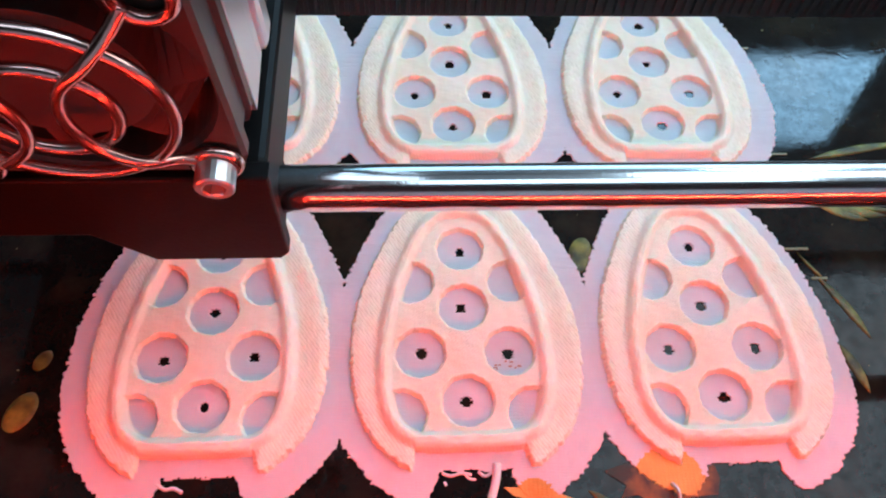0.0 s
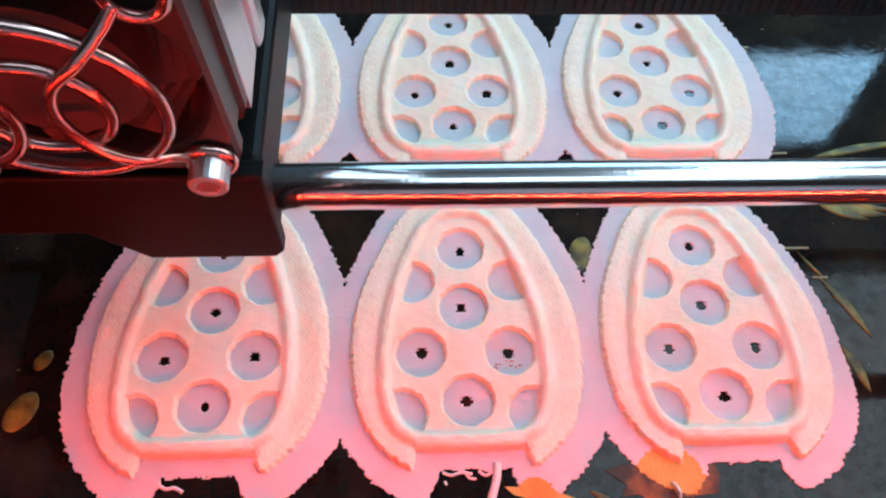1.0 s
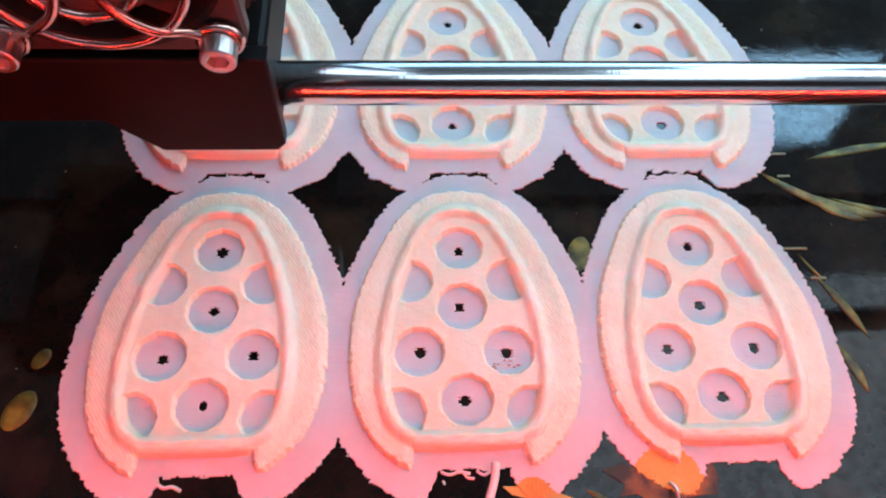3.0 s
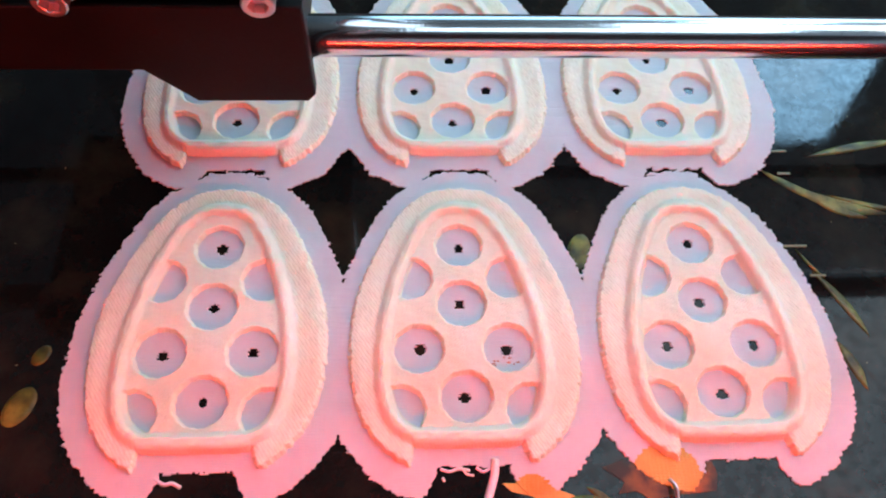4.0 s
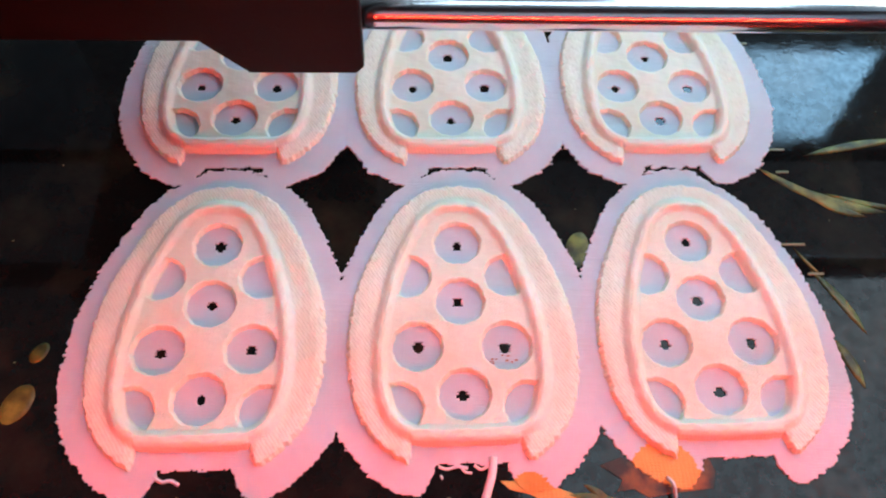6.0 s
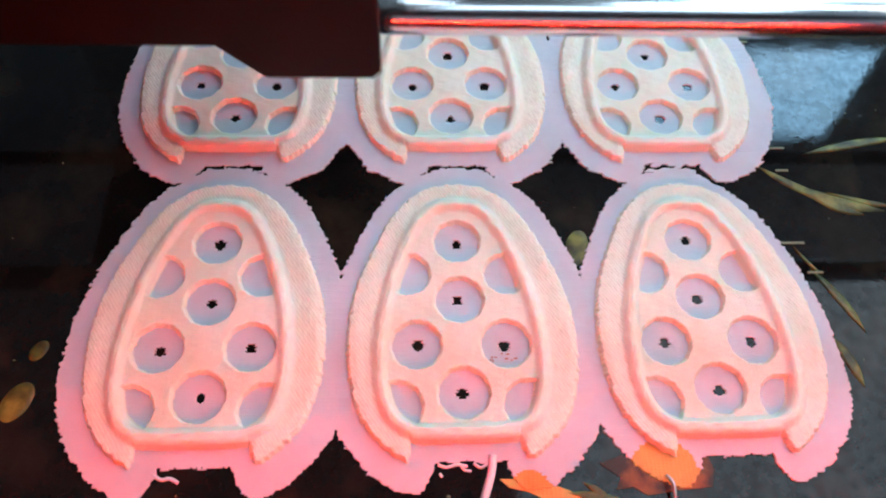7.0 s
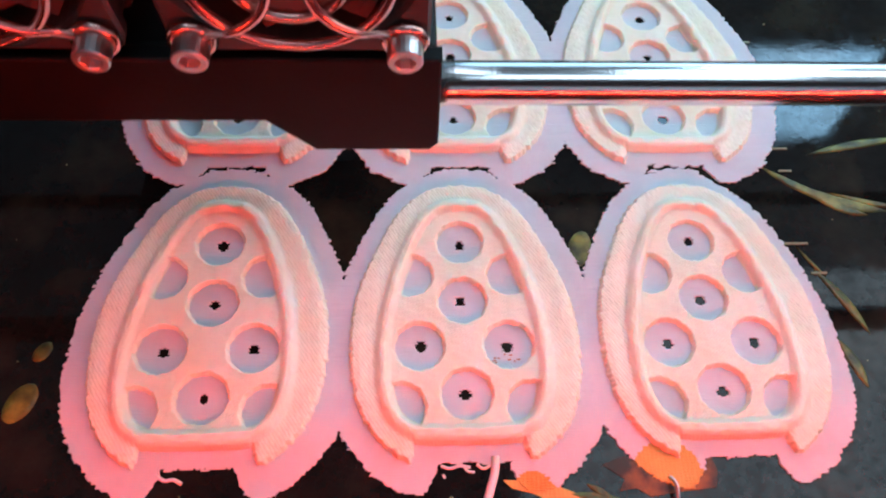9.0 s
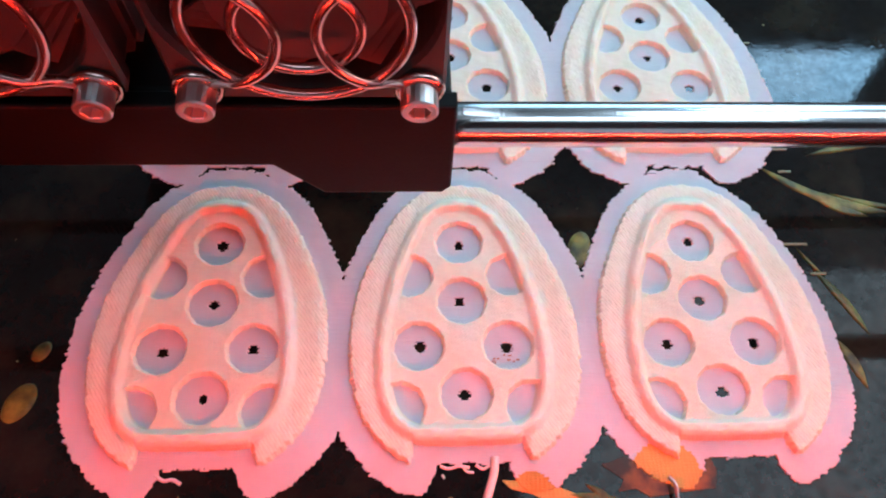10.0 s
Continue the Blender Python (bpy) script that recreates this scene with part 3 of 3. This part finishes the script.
def residue():
    film = "glossy olive film of dried glue on the plate"
    for args in ((94, 42.4, 124, 48.2, 2.6, 0.6), (80.5, 39, 101, 26.6, 2.4, -1.3), (86, 34.2, 112, 24.4, 3.4, -1.9), (93, 28.6, 106, 23.2, 2.2, -0.6),
                 (97, 30.4, 116, 25.6, 1.6, -0.8), (86.5, 8.5, 95.8, -9.5, 2.3, 0.8), (87.0, -9.5, 91.2, -22.5, 2.6, 0.5), (84.0, 14.6, 89.5, 5.8, 0.8, -0.3),
                 (20, -43.6, 36, -47.5, 2.4, 0.4), (24, -41.6, 30, -45.8, 1.6, 0.2)):
        blob("glue_film", leaf(*args), 0.35, M_BUBBLE, film, "glue residue")
    for x, y, r, s in ((29.6, 14.2, 3.2, 1.6), (-95.3, -22.2, 3.4, 1.3), (-93.2, -10.6, 2.0, 1.2)):
        blob("glue_film", [(x + r * math.cos(a), y + r * s * math.sin(a + 0.35)) for a in (0, 0.9, 1.8, 2.7, 3.6, 4.5, 5.4)], 0.3, M_BUBBLE, film, "glue residue")
    for x, y, w in ((82.4, 15.2, 7.0), (87.0, 6.9, 4.0), (86.2, 44.5, 5.0), (84.6, 49.6, 4.0), (84.2, 54.5, 4.0), (86.5, 37.2, 3.5), (83.6, 83.2, 7.0), (79.6, 91.0, 4.5)):
        bm = bmesh.new()
        box(bm, (x - w * 0.3) * MM, (x + w * 0.7) * MM, (y - 0.35) * MM, (y + 0.35) * MM, BED_Z, BED_Z + 0.0003, 0.0001)
        tagged(obj("glue_streak", bm, M_DUST), "short pale streak of dried glue", "glue residue")
    rng = np.random.RandomState(8)
    for i in range(46):
        x, y, r = rng.uniform(-115, 125), rng.uniform(-44, 95), rng.uniform(0.10, 0.34)
        bm = bmesh.new()
        bmesh.ops.create_icosphere(bm, subdivisions=1, radius=r * MM, matrix=Matrix.Translation((x * MM, y * MM, BED_Z + r * MM * 0.35)) @ Matrix.Diagonal((rng.uniform(0.7, 1.8), 1, 0.5, 1)))
        tagged(obj("crumb", bm, M_DUST), "tiny pale crumb of dried glue on the plate", "crumb", "crumbs on the build plate")
    # amber tape by the front edge, with loose strands
    for pts, mat in (([(28.1, -37.9), (33.2, -36.2), (42.3, -40.5), (48.0, -38.4), (51.8, -36.9), (52.6, -39.8), (51.6, -43.2), (44.5, -43.8), (37.5, -44.7), (34.6, -42.9), (31.0, -43.4), (32.4, -41.0)], M_AMBERTAPE),
                     ([(6.8, -40.6), (12.0, -40.8), (16.5, -41.5), (21.5, -43.4), (26.0, -46.6), (18.5, -46.4), (12.6, -43.4), (8.6, -42.4)], M_AMBER)):
        bm = bmesh.new()
        prism(bm, [(x * MM, y * MM) for x, y in pts], 2, BED_Z, BED_Z + 0.00022, 0.00005)
        tagged(obj("amber_tape", bm, mat), "torn piece of shiny amber tape", "tape")
    for pts, r in (([(5.6, -35.8), (5.2, -39.0), (3.9, -43.0), (2.5, -47)], 0.9), ([(-64.5, -38.0), (-62.5, -39.2), (-60.8, -39.0), (-59.0, -39.9)], 0.4),
                   ([(-6.0, -37.4), (-4.2, -38.0), (-2.0, -37.5), (0.2, -37.9)], 0.35), ([(-1.5, -37.3), (-0.5, -38.6), (1.0, -38.9)], 0.3), ([(1.5, -37.3), (3.0, -38.2), (4.6, -37.4)], 0.35),
                   ([(-5.6, -39.2), (-5.2, -40.0)], 0.3)):
        bm = bmesh.new()
        tube(bm, [tuple(Vector((*p[:2], 0)) * MM + Vector((0, 0, BED_Z + r * MM * 0.6))) for p in curve([(x, y, 0) for x, y in pts], steps=6)], r * MM, sides=8)
        tagged(obj("loose_strand", bm, M_RAFT, smooth=True), "loose white strand of filament on the plate", "filament strand")


def small_marks():
    """Scorched flecks in one pocket and a bent steel wire end by the amber tape."""
    rng = np.random.RandomState(15)
    for i in range(9):
        x, y = 9.2 + rng.uniform(-3.2, 3.0), -14.0 + rng.uniform(-1.1, 1.0)
        w, d = rng.uniform(0.25, 0.6), rng.uniform(0.12, 0.3)
        bm = bmesh.new()
        prism(bm, [(x * MM + w * MM * math.cos(a), y * MM + d * MM * math.sin(a)) for a in (0, 1.1, 2.0, 3.3, 4.1, 5.2)], 2, 0.0, 0.00018)
        tagged(obj("scorched_fleck", bm, M_SCORCH), "tiny rust-brown scorched fleck in a pocket", "scorch mark", "scorched flecks")
    bm = bmesh.new()
    tube(bm, curve([(0.0418, -0.0410, 0.0006), (0.0424, -0.0424, 0.0016), (0.0426, -0.0440, 0.0014), (0.0424, -0.0475, 0.0008)], steps=6), 0.00045, sides=8)
    tagged(obj("steel_wire_end", bm, M_SCREW, smooth=True), "bent bright steel wire end on the plate", "wire")


room()
housing()
bed()
GANTRY = gantry()
HEAD = carriage()
residue()
small_marks()
raft()
printed_parts()

# seconds, place across, place in depth of the carriage
HEAD_ROWS = (
    (0.0, -0.0382, -0.0161), (0.1, -0.0385, -0.0153), (0.2, -0.0400, -0.0138), (0.3, -0.0408, -0.0116), (0.4, -0.0409, -0.0106), (0.5, -0.0399, -0.0125),
    (0.6, -0.0389, -0.0147), (0.7, -0.0378, -0.0161), (0.8, -0.0372, -0.0169), (0.9, -0.0382, -0.0169), (1.0, -0.0391, -0.0158), (1.1, -0.0400, -0.0122),
    (1.2, -0.0412, -0.0047), (1.3, -0.0420, -0.0031), (1.4, -0.0413, -0.0012), (1.5, -0.0411, -0.0037), (1.6, -0.0419, -0.0044), (1.7, -0.0418, -0.0025),
    (1.8, -0.0417, 0.0000), (1.9, -0.0412, -0.0011), (2.0, -0.0407, -0.0021), (2.1, -0.0407, -0.0040), (2.2, -0.0418, -0.0042), (2.3, -0.0413, -0.0015),
    (2.4, -0.0403, 0.0060), (2.5, -0.0399, 0.0076), (2.6, -0.0395, 0.0080), (2.7, -0.0402, 0.0059), (3.8, -0.0372, 0.0159), (3.9, -0.0361, 0.0174),
    (4.0, -0.0352, 0.0177), (4.1, -0.0358, 0.0165), (4.2, -0.0371, 0.0150), (4.3, -0.0370, 0.0151), (4.4, -0.0336, 0.0224), (4.5, -0.0325, 0.0241),
    (4.6, -0.0296, 0.0241), (4.7, -0.0298, 0.0241), (4.8, -0.0319, 0.0225), (4.9, -0.0326, 0.0228), (5.0, -0.0311, 0.0258), (5.1, -0.0294, 0.0257),
    (5.2, -0.0284, 0.0256), (5.3, -0.0288, 0.0248), (5.4, -0.0303, 0.0241), (5.5, -0.0319, 0.0236), (5.6, -0.0326, 0.0233), (5.7, -0.0305, 0.0242),
    (6.8, -0.0229, 0.0241), (6.9, -0.0241, 0.0247), (7.0, -0.0224, 0.0224), (7.1, -0.0163, 0.0153), (7.2, -0.0161, 0.0163), (7.3, -0.0169, 0.0170),
    (7.4, -0.0160, 0.0153), (7.5, -0.0165, 0.0164), (7.6, -0.0175, 0.0172), (7.7, -0.0161, 0.0172), (7.8, -0.0154, 0.0163), (7.9, -0.0159, 0.0150),
    (8.0, -0.0151, 0.0129), (8.1, -0.0122, 0.0064), (8.2, -0.0126, 0.0078), (8.3, -0.0125, 0.0083), (8.4, -0.0125, 0.0068), (8.5, -0.0130, 0.0077),
    (8.6, -0.0132, 0.0091), (8.7, -0.0125, 0.0094), (8.8, -0.0119, 0.0076), (8.9, -0.0117, 0.0065), (9.0, -0.0123, 0.0053), (9.1, -0.0113, -0.0022),
    (9.2, -0.0109, -0.0035), (9.3, -0.0109, -0.0013), (9.4, -0.0107, -0.0021), (9.5, -0.0109, -0.0042), (9.6, -0.0109, -0.0029), (9.7, -0.0113, -0.0007),
    (9.8, -0.0103, -0.0005), (9.9, -0.0104, -0.0029), (10.0, -0.0102, -0.0042),
)


def motions():
    walk(HEAD, [(t, pose(x, y, 0.0739)) for t, x, y in HEAD_ROWS])
    walk(GANTRY, [(t, pose(0, y + 0.0133, 0.0543)) for t, x, y in HEAD_ROWS])


motions()
